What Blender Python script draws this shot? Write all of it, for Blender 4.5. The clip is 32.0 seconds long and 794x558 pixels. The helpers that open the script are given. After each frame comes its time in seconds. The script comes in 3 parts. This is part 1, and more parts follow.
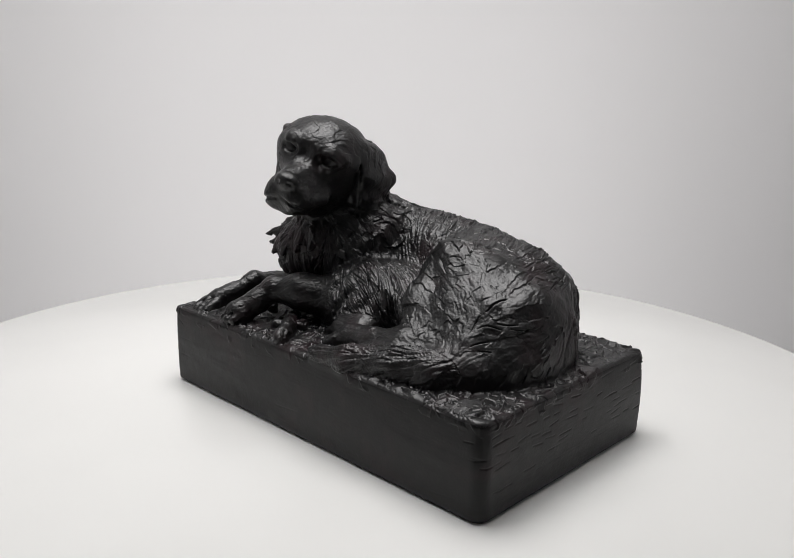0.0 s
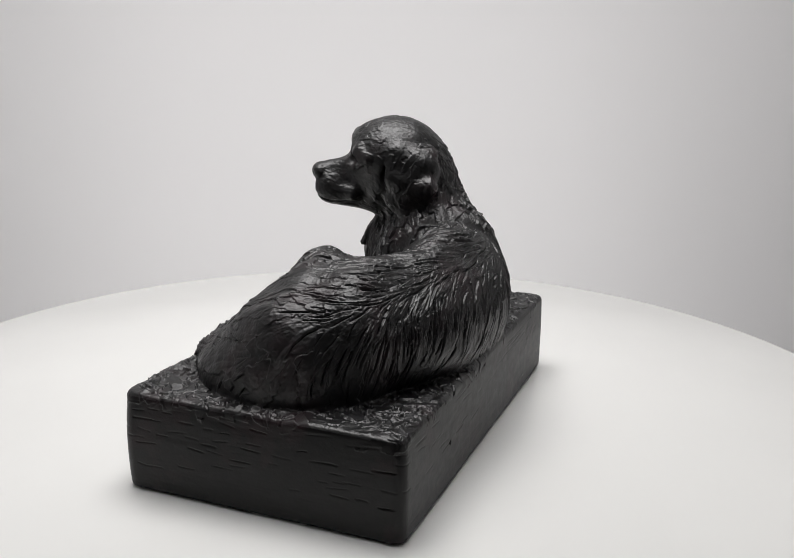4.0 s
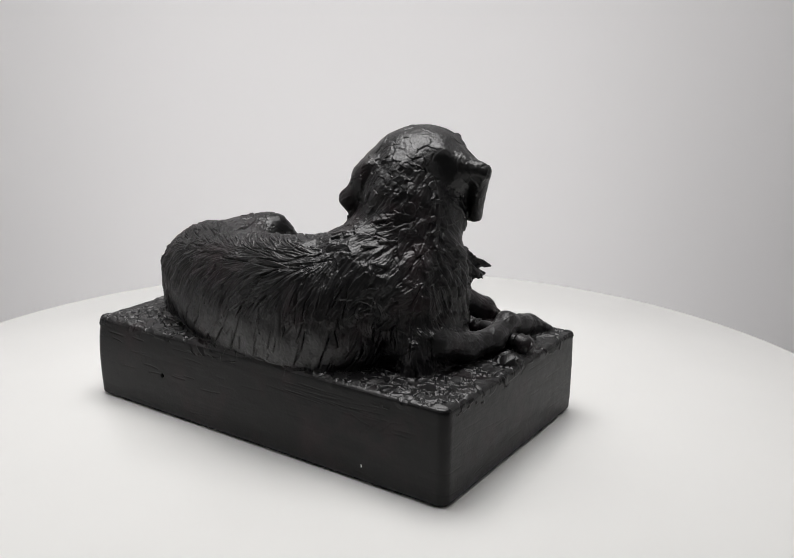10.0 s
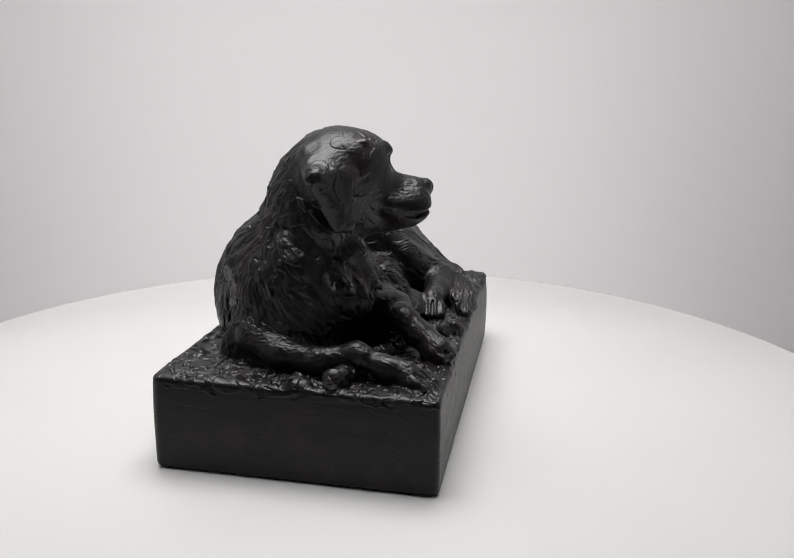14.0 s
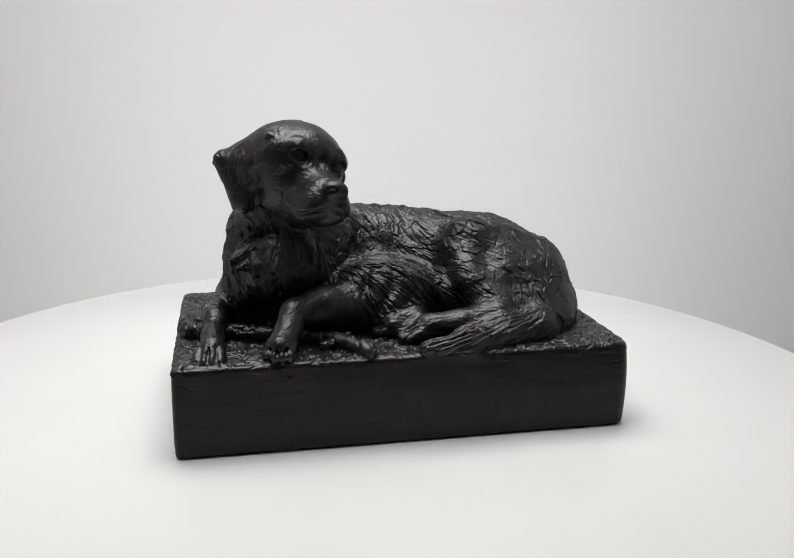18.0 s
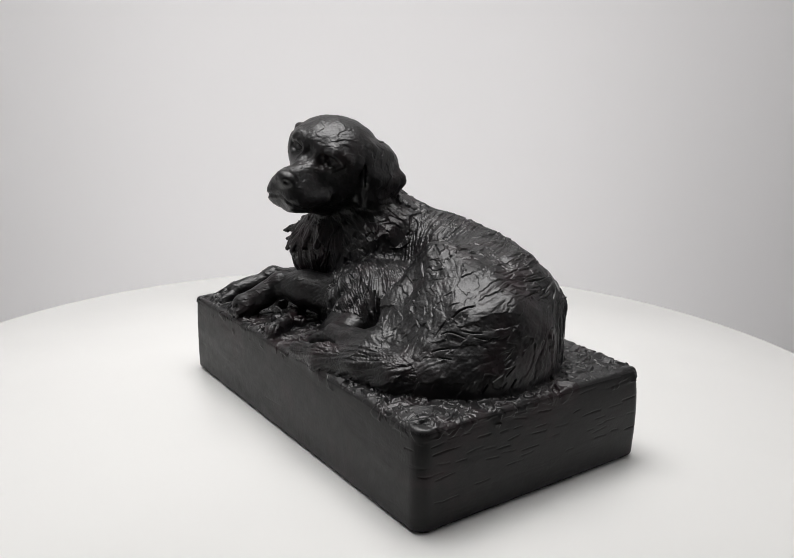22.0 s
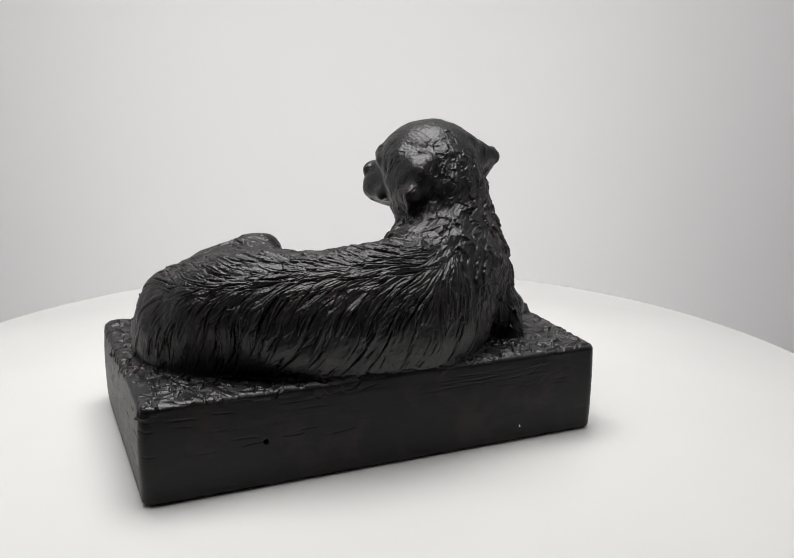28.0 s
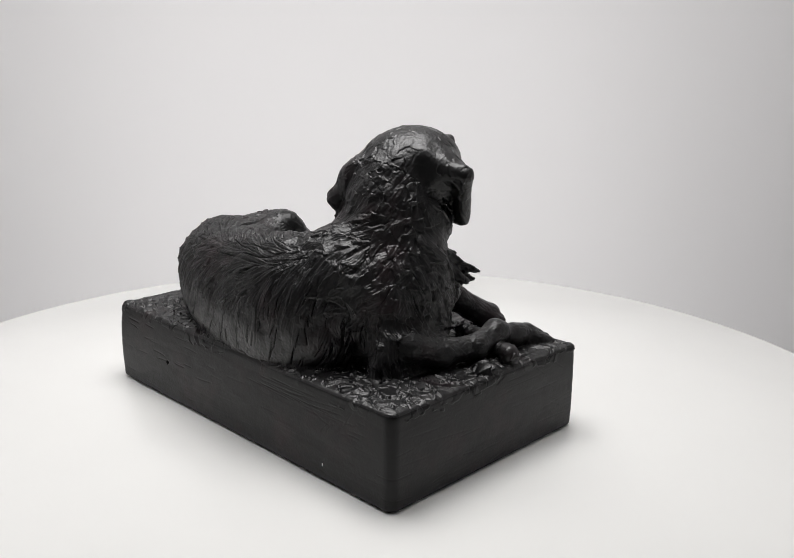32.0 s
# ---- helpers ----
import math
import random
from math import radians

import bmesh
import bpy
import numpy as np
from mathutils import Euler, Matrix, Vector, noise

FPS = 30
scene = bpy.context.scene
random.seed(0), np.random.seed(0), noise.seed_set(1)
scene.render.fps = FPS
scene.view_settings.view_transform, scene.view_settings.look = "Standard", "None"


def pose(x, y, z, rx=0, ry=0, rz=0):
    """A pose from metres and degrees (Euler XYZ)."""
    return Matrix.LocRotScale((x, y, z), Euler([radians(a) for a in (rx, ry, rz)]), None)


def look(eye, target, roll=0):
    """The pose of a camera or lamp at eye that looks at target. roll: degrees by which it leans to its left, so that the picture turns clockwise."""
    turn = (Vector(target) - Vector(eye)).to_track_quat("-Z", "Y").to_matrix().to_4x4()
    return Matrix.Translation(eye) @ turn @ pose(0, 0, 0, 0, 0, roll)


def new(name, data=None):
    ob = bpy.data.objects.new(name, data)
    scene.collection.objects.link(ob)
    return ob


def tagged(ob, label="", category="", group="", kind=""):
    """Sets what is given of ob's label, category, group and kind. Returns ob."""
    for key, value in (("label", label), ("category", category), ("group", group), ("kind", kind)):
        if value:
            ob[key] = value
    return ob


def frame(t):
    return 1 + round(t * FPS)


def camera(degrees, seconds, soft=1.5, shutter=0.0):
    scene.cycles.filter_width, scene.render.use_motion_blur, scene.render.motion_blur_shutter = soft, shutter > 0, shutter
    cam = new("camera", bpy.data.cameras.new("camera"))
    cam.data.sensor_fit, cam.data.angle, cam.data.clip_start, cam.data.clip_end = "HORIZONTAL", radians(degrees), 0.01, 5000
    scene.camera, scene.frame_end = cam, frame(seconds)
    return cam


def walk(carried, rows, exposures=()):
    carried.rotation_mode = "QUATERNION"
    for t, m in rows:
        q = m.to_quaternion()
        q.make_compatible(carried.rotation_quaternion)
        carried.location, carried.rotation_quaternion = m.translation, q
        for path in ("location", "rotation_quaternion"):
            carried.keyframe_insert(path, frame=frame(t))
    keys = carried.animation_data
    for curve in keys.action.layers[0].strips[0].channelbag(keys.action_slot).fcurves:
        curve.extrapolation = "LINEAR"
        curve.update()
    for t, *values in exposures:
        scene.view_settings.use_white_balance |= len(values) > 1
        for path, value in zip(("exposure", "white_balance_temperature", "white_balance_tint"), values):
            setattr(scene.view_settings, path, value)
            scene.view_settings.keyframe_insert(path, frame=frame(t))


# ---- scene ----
import collections

# ---- camera: stands still before the turntable ----
EYE = Vector((0.0, -0.42723, 0.1818))
YAW, PITCH, ROLL = radians(-2.3302), radians(-14.9876), 0.722
AHEAD = Vector((-math.sin(YAW) * math.cos(PITCH), math.cos(YAW) * math.cos(PITCH), math.sin(PITCH)))
cam = camera(49.638, 32.0, soft=0.95)
STAND = look(EYE, EYE + AHEAD, ROLL)
# the film's own exposure breathes a little
BREATH = [(0.0, -0.04), (4.0, -0.03), (7.0, -0.01), (9.0, 0.0), (12.0, -0.09), (15.0, 0.0), (20.0, 0.05), (24.0, -0.01), (28.0, 0.05), (30.0, 0.1), (32.0, 0.08)]
walk(cam, [(0.0, STAND), (32.0, STAND)], exposures=BREATH)

# ---- turning: one turn in 21.3 s, clockwise from above ----
RATE, HEADING = 16.8507, -47.2177          # degrees a second, heading of the plinth at 0 s
AXIS_SHIFT = Vector((0.01717, -0.00438, 0.0))  # plinth centre from the axis at 0 s
PLATE_R = 0.2815

# ---- world and light ----
world = bpy.data.worlds.new("studio_world")
scene.world = world
world.use_nodes = True
world.node_tree.nodes["Background"].inputs[0].default_value = (0.9, 0.92, 1.0, 1)
world.node_tree.nodes["Background"].inputs[1].default_value = 0.05


def area_lamp(name, x, y, z, target, sx, sy, watts, colour):
    data = bpy.data.lights.new(name, "AREA")
    data.shape, data.size, data.size_y, data.energy, data.color = "RECTANGLE", sx, sy, watts, colour
    ob = new(name, data)
    ob.matrix_world = look((x, y, z), target)
    return ob


area_lamp("ceiling_panel_light", -0.05, 0.06, 0.735, (-0.05, 0.06, 0.0), 0.54, 0.48, 5.35, (1.0, 0.984, 0.984))
area_lamp("back_lamp", -0.02, 1.5, -0.05, (0.03, 0.0, 0.0), 1.4, 0.4, 15.8, (1.0, 0.984, 0.982))


# ---- materials ----
def material(name):
    m = bpy.data.materials.new(name)
    m.use_nodes = True
    nt = m.node_tree
    return m, nt, nt.nodes["Principled BSDF"]


def node(nt, kind, **inputs):
    n = nt.nodes.new(kind)
    for key, value in inputs.items():
        n.inputs[key.replace("_", " ")].default_value = value
    return n


def ramp(nt, source, stops):
    r = nt.nodes.new("ShaderNodeValToRGB")
    while len(r.color_ramp.elements) < len(stops):
        r.color_ramp.elements.new(0.5)
    for e, (p, c) in zip(r.color_ramp.elements, stops):
        e.position = p
        e.color = (*c, 1) if len(c) == 3 else c
    nt.links.new(source, r.inputs[0])
    return r.outputs[0]


def grey(v):
    return (v, v, v)


def resin(name, ridges, grain, dull, gloss):
    """Black cold-cast resin; ridges: how strongly the clay's dragged texture shows."""
    m, nt, b = material(name)
    co = nt.nodes.new("ShaderNodeTexCoord").outputs["Object"]
    big = node(nt, "ShaderNodeTexNoise", Scale=38.0, Detail=6.0, Roughness=0.6)
    mid = node(nt, "ShaderNodeTexNoise", Scale=190.0, Detail=5.0, Roughness=0.65)
    fine = node(nt, "ShaderNodeTexNoise", Scale=850.0, Detail=4.0, Roughness=0.65)
    drag = node(nt, "ShaderNodeTexNoise", Scale=420.0, Detail=4.0, Roughness=0.6, Distortion=0.6)
    drag.noise_type = "RIDGED_MULTIFRACTAL"
    for n in (big, mid, fine, drag):
        nt.links.new(co, n.inputs["Vector"])
    nt.links.new(ramp(nt, big.outputs[0], [(0.35, (0.0012, 0.0012, 0.0014)), (0.52, (0.002, 0.0017, 0.0019)), (0.68, (0.013, 0.0055, 0.007))]), b.inputs["Base Color"])
    nt.links.new(ramp(nt, mid.outputs[0], [(0.3, grey(dull - 0.05)), (0.7, grey(dull + 0.05))]), b.inputs["Roughness"])
    coarse = node(nt, "ShaderNodeBump", Strength=ridges, Distance=0.0008)
    nt.links.new(drag.outputs[0], coarse.inputs["Height"])
    bump = node(nt, "ShaderNodeBump", Strength=grain, Distance=0.0004)
    nt.links.new(fine.outputs[0], bump.inputs["Height"])
    crumb = node(nt, "ShaderNodeTexVoronoi", Scale=620.0, Randomness=1.0)
    crumb.feature = "SMOOTH_F1"
    nt.links.new(co, crumb.inputs["Vector"])
    chips = node(nt, "ShaderNodeBump", Strength=ridges * 1.1, Distance=0.0006)
    nt.links.new(crumb.outputs["Distance"], chips.inputs["Height"])
    nt.links.new(coarse.outputs[0], chips.inputs["Normal"])
    nt.links.new(chips.outputs[0], bump.inputs["Normal"])
    nt.links.new(bump.outputs[0], b.inputs["Normal"])
    b.inputs["Specular IOR Level"].default_value = gloss
    return m


def acrylic():
    m, nt, b = material("white_acrylic")
    co = nt.nodes.new("ShaderNodeTexCoord").outputs["Object"]
    n1 = node(nt, "ShaderNodeTexNoise", Scale=6.0, Detail=4.0)
    nt.links.new(co, n1.inputs["Vector"])
    nt.links.new(ramp(nt, n1.outputs[0], [(0.3, (0.79, 0.79, 0.77)), (0.7, (0.82, 0.82, 0.8))]), b.inputs["Base Color"])
    nt.links.new(ramp(nt, n1.outputs[0], [(0.3, grey(0.2)), (0.7, grey(0.25))]), b.inputs["Roughness"])
    return m


def fabric(name, colour):
    m, nt, b = material(name)
    co = nt.nodes.new("ShaderNodeTexCoord").outputs["Object"]
    n1 = node(nt, "ShaderNodeTexNoise", Scale=3.0, Detail=5.0)
    n2 = node(nt, "ShaderNodeTexNoise", Scale=900.0, Detail=2.0)
    for n in (n1, n2):
        nt.links.new(co, n.inputs["Vector"])
    c = Vector(colour)
    nt.links.new(ramp(nt, n1.outputs[0], [(0.3, tuple(c * 0.97)), (0.7, tuple(c))]), b.inputs["Base Color"])
    b.inputs["Roughness"].default_value = 0.9
    thin = nt.nodes.new("ShaderNodeBsdfTranslucent")
    thin.inputs["Color"].default_value = (0.8 * colour[0] / 0.78, 0.8 * colour[1] / 0.78, 0.8 * colour[2] / 0.78, 1)
    mix = nt.nodes.new("ShaderNodeMixShader")
    mix.inputs[0].default_value = 0.3
    nt.links.new(b.outputs[0], mix.inputs[1])
    nt.links.new(thin.outputs[0], mix.inputs[2])
    nt.links.new(mix.outputs[0], nt.nodes["Material Output"].inputs["Surface"])
    bump = node(nt, "ShaderNodeBump", Strength=0.08, Distance=0.0004)
    nt.links.new(n2.outputs[0], bump.inputs["Height"])
    nt.links.new(bump.outputs[0], b.inputs["Normal"])
    return m


def glow(name, colour, strength):
    m, nt, b = material(name)
    b.inputs["Emission Color"].default_value = (*colour, 1)
    b.inputs["Emission Strength"].default_value = strength
    return m


RESIN, RESIN_COAT = resin("black_smooth_resin", 0.03, 0.2, 0.42, 0.34), resin("black_combed_resin", 0.16, 0.25, 0.41, 0.62)
ACRYLIC = acrylic()
CLOTH = fabric("white_tent_cloth", (0.78, 0.773, 0.773))
DARK_CLOTH = fabric("black_flag_cloth", (0.04, 0.04, 0.042))
GREY_METAL, _nt, _b = material("grey_painted_metal")
_b.inputs["Base Color"].default_value, _b.inputs["Roughness"].default_value = (0.35, 0.35, 0.36, 1), 0.45
DIFFUSER = glow("led_diffuser", (1.0, 0.985, 0.97), 1.0)


# ---- mesh helpers ----
def mesh_object(name, bm, mat, parent=None, smooth=True):
    me = bpy.data.meshes.new(name)
    bm.to_mesh(me)
    bm.free()
    me.materials.append(mat)
    if smooth:
        me.polygons.foreach_set("use_smooth", [True] * len(me.polygons))
    ob = new(name, me)
    ob.parent = parent
    return ob


def part(name, bm, mat, parent, label="", smooth=True):
    return tagged(mesh_object(name, bm, mat, parent, smooth), label=label)


def box(bm, x0, x1, y0, y1, z0, z1):
    v = [bm.verts.new((x, y, z)) for z in (z0, z1) for x, y in ((x0, y0), (x1, y0), (x1, y1), (x0, y1))]
    for f in ((3, 2, 1, 0), (4, 5, 6, 7), (0, 1, 5, 4), (1, 2, 6, 5), (2, 3, 7, 6), (3, 0, 4, 7)):
        bm.faces.new([v[i] for i in f])


def lathe(profile, steps=192):
    """A solid turned about z from (radius, height) pairs that start and end on the axis."""
    bm = bmesh.new()
    rings = []
    for r, z in profile:
        if r == 0:
            rings.append([bm.verts.new((0, 0, z))])
        else:
            rings.append([bm.verts.new((r * math.cos(2 * math.pi * i / steps), r * math.sin(2 * math.pi * i / steps), z)) for i in range(steps)])
    for a, b in zip(rings, rings[1:]):
        for i in range(steps):
            j = (i + 1) % steps
            if len(a) == 1:
                bm.faces.new((a[0], b[i], b[j]))
            elif len(b) == 1:
                bm.faces.new((a[i], b[0], a[j]))
            else:
                bm.faces.new((a[i], b[i], b[j], a[j]))
    bmesh.ops.recalc_face_normals(bm, faces=bm.faces)
    return bm


# ---- the light tent ----
TX, TY0, TY1, TZ0, TZ1 = 0.66, -0.52, 0.72, -0.36, 0.76


def sweep_wall():
    """The back cloth: one curved sheet from the floor up and round into the sides."""
    bm = bmesh.new()
    outline = []
    rc = 0.5
    outline.append((-TX, TY0))
    outline.append((-TX, TY1 - rc))
    for i in range(1, 24):
        a = math.pi - i / 24 * math.pi / 2
        outline.append((-TX + rc + rc * math.cos(a), TY1 - rc + rc * math.sin(a)))
    for i in range(0, 25):
        a = math.pi / 2 - i / 24 * math.pi / 2
        outline.append((TX - rc + rc * math.cos(a), TY1 - rc + rc * math.sin(a)))
    outline.append((TX, TY0))
    cols = [[bm.verts.new((x, y, z)) for z in (TZ0, TZ1)] for x, y in outline]
    for a, b in zip(cols, cols[1:]):
        bm.faces.new((a[0], b[0], b[1], a[1]))
    bmesh.ops.recalc_face_normals(bm, faces=bm.faces)
    return bm


tagged(mesh_object("backdrop", sweep_wall(), CLOTH), "plain white curved cloth backdrop of a light tent", "backdrop", kind="structure")
bm = bmesh.new()
box(bm, -TX - 0.004, TX + 0.004, TY0 - 0.004, TY1 + 0.004, TZ1, TZ1 + 0.004)
tagged(mesh_object("ceiling", bm, CLOTH, smooth=False), "white cloth roof of the light tent", "ceiling", kind="structure")
bm = bmesh.new()
box(bm, -TX - 0.004, TX + 0.004, TY0 - 0.004, TY1 + 0.004, TZ0 - 0.004, TZ0)
tagged(mesh_object("floor", bm, CLOTH, smooth=False), "white cloth floor of the light tent", "floor", kind="structure")
# unseen black cloth behind the camera, added so surfaces facing it reflect dark
bm = bmesh.new()
box(bm, -TX, TX, TY0 - 0.004, TY0, TZ0, TZ1)
tagged(mesh_object("front_flag", bm, DARK_CLOTH, smooth=False), "unseen black cloth added across the tent's front to darken reflections", "wall", kind="structure")

# ---- the lamp overhead ----
panel = tagged(new("ceiling_lamp"), "flat white led panel under the tent roof", "ceiling lamp")
panel.location = (-0.05, 0.06, TZ1)
bm = bmesh.new()
box(bm, -0.285, 0.285, -0.255, 0.255, -0.016, 0.0)
part("housing", bm, GREY_METAL, panel, "grey metal housing", smooth=False)
bm = bmesh.new()
box(bm, -0.27, 0.27, -0.24, 0.24, -0.019, -0.0165)
part("diffuser", bm, DIFFUSER, panel, "glowing white diffuser", smooth=False)

# ---- the turntable ----
turntable = tagged(new("turntable"), "round white glossy display turntable, slowly turning", "turntable")
part("plate", lathe([(0, 0), (PLATE_R - 0.0015, 0), (PLATE_R - 0.0004, -0.0004), (PLATE_R, -0.0015), (PLATE_R, -0.0075), (PLATE_R - 0.0015, -0.009), (0, -0.009)], 256), ACRYLIC, turntable, "round white acrylic plate")
part("foot", lathe([(0, -0.009), (0.12, -0.009), (0.125, -0.014), (0.125, -0.355), (0.12, -0.36), (0, -0.36)], 128), ACRYLIC, turntable, "white round column")
for ob in turntable.children:
    ob.location = (0, 0, 0)


# ---- the sculpture: a lying dog on an oblong plinth, one cast piece, modelled in millimetres ----
# x runs from the head's end (-) to the tail's end (+), y from the front (-) to the back (+)
STEP = 0.66
LOW, HIGH = np.array([-115.5, -70.0, -2.2]), np.array([115.5, 70.0, 153.0])
SHAPE = np.ceil((HIGH - LOW) / STEP).astype(int) + 1
AX = [(LOW[i] + STEP * np.arange(SHAPE[i])).astype(np.float32) for i in range(3)]
field = np.full(tuple(SHAPE), 60.0, np.float32)
zone = np.zeros(tuple(SHAPE), np.int8)
BODY, HEAD, LEG, THIGH, TAIL, EAR, NECK, GROUND, MUZZLE, RUFF, KNEE = 1, 2, 3, 4, 5, 6, 7, 8, 9, 10, 11


def block(centre, reach):
    """The slices of the grid within reach of a centre, and the coordinates there."""
    sl = []
    for i in range(3):
        a = int(np.clip(np.floor((centre[i] - reach[i] - LOW[i]) / STEP), 0, SHAPE[i] - 1))
        b = int(np.clip(np.ceil((centre[i] + reach[i] - LOW[i]) / STEP) + 1, a + 1, SHAPE[i]))
        sl.append(slice(a, b))
    x, y, z = AX[0][sl[0]][:, None, None], AX[1][sl[1]][None, :, None], AX[2][sl[2]][None, None, :]
    return tuple(sl), x, y, z


def blend(sl, d, k, where, cut=False):
    """Join a distance d to the sculpture (or cut it away), softened over k millimetres."""
    old = field[sl]
    if cut:
        d = -d
        h = np.clip(0.5 - 0.5 * (old - d) / k, 0, 1)
        field[sl] = old + (d - old) * h + k * h * (1 - h)
        return
    if where:
        zone[sl] = np.where(d < old, np.int8(where), zone[sl])
    h = np.clip(0.5 + 0.5 * (old - d) / k, 0, 1)
    field[sl] = old + (d - old) * h - k * h * (1 - h)


def ball(c, r, k=6.0, where=BODY, turn=None, cut=False):
    """An ellipsoid of radii r about c; turn: a 3 x 3 matrix whose columns are its axes."""
    reach = max(r) + k + 4 if turn is not None else None
    sl, x, y, z = block(c, (reach,) * 3 if reach else [q + k + 4 for q in r])
    x, y, z = x - c[0], y - c[1], z - c[2]
    if turn is not None:
        t = np.asarray(turn, np.float32)
        x, y, z = (x * t[0, i] + y * t[1, i] + z * t[2, i] for i in range(3))
    k0 = np.sqrt((x / r[0]) ** 2 + (y / r[1]) ** 2 + (z / r[2]) ** 2) + 1e-6
    k1 = np.sqrt((x / r[0] ** 2) ** 2 + (y / r[1] ** 2) ** 2 + (z / r[2] ** 2) ** 2) + 1e-6
    blend(sl, k0 * (k0 - 1) / k1, k, where, cut)


def limb(a, b, ra, rb, k=5.0, where=LEG, cut=False):
    """A tapered limb with round ends."""
    a, b = np.array(a, np.float32), np.array(b, np.float32)
    m, half = (a + b) / 2, np.abs(b - a) / 2 + max(ra, rb) + k + 3
    sl, x, y, z = block(m, half)
    x, y, z = x - a[0], y - a[1], z - a[2]
    d = b - a
    h = np.clip((x * d[0] + y * d[1] + z * d[2]) / float(d @ d), 0, 1)
    dist = np.sqrt((x - h * d[0]) ** 2 + (y - h * d[1]) ** 2 + (z - h * d[2]) ** 2) - (ra + (rb - ra) * h)
    blend(sl, dist, k, where, cut)


def chain(points, k=4.0, where=LEG, cut=False):
    """Limbs end to end through (x, y, z, radius)."""
    for p, q in zip(points, points[1:]):
        limb(p[:3], q[:3], p[3], q[3], k, where, cut)


# the torso, haunches, shoulders, neck and ruff
ball((-22.5, 37.7, 59.6), (39.2, 25.8, 37.3), 6, BODY)
ball((11.4, 37.5, 60.7), (54.2, 26.2, 34.7), 14, BODY)
ball((50.9, 21.8, 65.7), (39.7, 25.8, 28.4), 12, BODY)
ball((69.5, -3.6, 46.7), (31.7, 42.5, 25.8), 10, THIGH)
ball((-64, 13, 62.9), (21.1, 24.7, 37), 10, BODY)
limb((75.1, 1.7, 61.9), (45, -1.3, 80.8), 24.6, 15.1, 9, THIGH)
ball((57, -12, 57.4), (33.8, 20.7, 24.3), 9, THIGH)
limb((36.1, -4, 74.6), (51, -34.9, 51.7), 6.9, 10.3, 8, THIGH)
limb((63, -1.3, 80.7), (38, -3, 88.4), 10, 7.2, 4, KNEE)
chain([(35.7, -6.7, 81.1, 7.5), (38, -20, 68, 8.5), (47, -34, 54, 9)], 5, THIGH)
chain([(25, -8, 80, 2.4), (26, -20, 68, 2.6), (29, -31, 61, 1.6)], 3, BODY, True)
ball((-6.3, -5.8, 53.6), (34.1, 26.1, 23.9), 10, BODY)
for fold in (((2, -19, 79, 1.2), (-3, -28, 68, 2.0), (-12, -33, 54, 1.4)), ((13, -17, 80, 1.4), (10, -28, 68, 2.2), (2, -33, 54, 1.4)),
             ((-13, -17, 76, 1.2), (-17, -26, 66, 1.8), (-25, -30, 54, 1.2)), ((19, -16, 80, 1.0), (20, -26, 68, 1.6), (14, -31, 56, 1.2))):
    chain(fold, 3, BODY, True)
ball((-51.9, -2.5, 76.8), (18.2, 20.7, 24.2), 9, BODY)
ball((-76.2, 24, 45), (7.8, 19.7, 20.8), 9, BODY)
limb((-46.7, 17.8, 81.8), (-59.2, 5.2, 110.7), 31.5, 14.1, 8, NECK)
ball((-59.7, 7, 85.8), (22, 17.9, 24.7), 9, RUFF)
ball((-60.5, -11.8, 74), (13.7, 13.9, 15.8), 6, RUFF)
limb((-70.8, -11.7, 85.6), (-81.9, -20.4, 82.3), 4.9, 0.8, 3, RUFF)
limb((-68.9, -13.6, 80), (-78.9, -20.6, 77.7), 4.9, 0.7, 3, RUFF)
limb((-62, -15, 87.2), (-61.2, -25.9, 78.5), 5.5, 2, 3, RUFF)

for root, tip in (((-66, -16, 84), (-71, -24, 74)), ((-58, -18, 86), (-59, -28, 75)), ((-52, -16, 88), (-50, -26, 78)), ((-74, -7, 84), (-82, -12, 78)), ((-45, -13, 90), (-42, -22, 80))):
    limb(root, tip, 4.4, 0.9, 2, RUFF)

# the head: forward, left and up of its own
ORIGIN = np.array([-50.0, 2.0, 126.0])
FWD = np.array([0.33, -0.944, 0.0])
LEFT = np.array([0.923, 0.323, -0.208])
UP = np.array([0.196, 0.0686, 0.978])
TURN = np.stack([FWD, LEFT, UP], 1)


def hp(f, l, u):
    return tuple(ORIGIN + f * FWD + l * LEFT + u * UP)


def hball(c, r, k=4.0, where=HEAD, cut=False, nod=0.0, swing=0.0):
    """An ellipsoid in the head's space; nod and swing tip it in degrees."""
    t = TURN @ np.array(Euler((0, radians(nod), radians(swing))).to_matrix())
    ball(hp(*c), r, k, where, t, cut)


def hlimb(a, b, ra, rb, k=4.0, where=HEAD, cut=False):
    limb(hp(*a), hp(*b), ra, rb, k, where, cut)


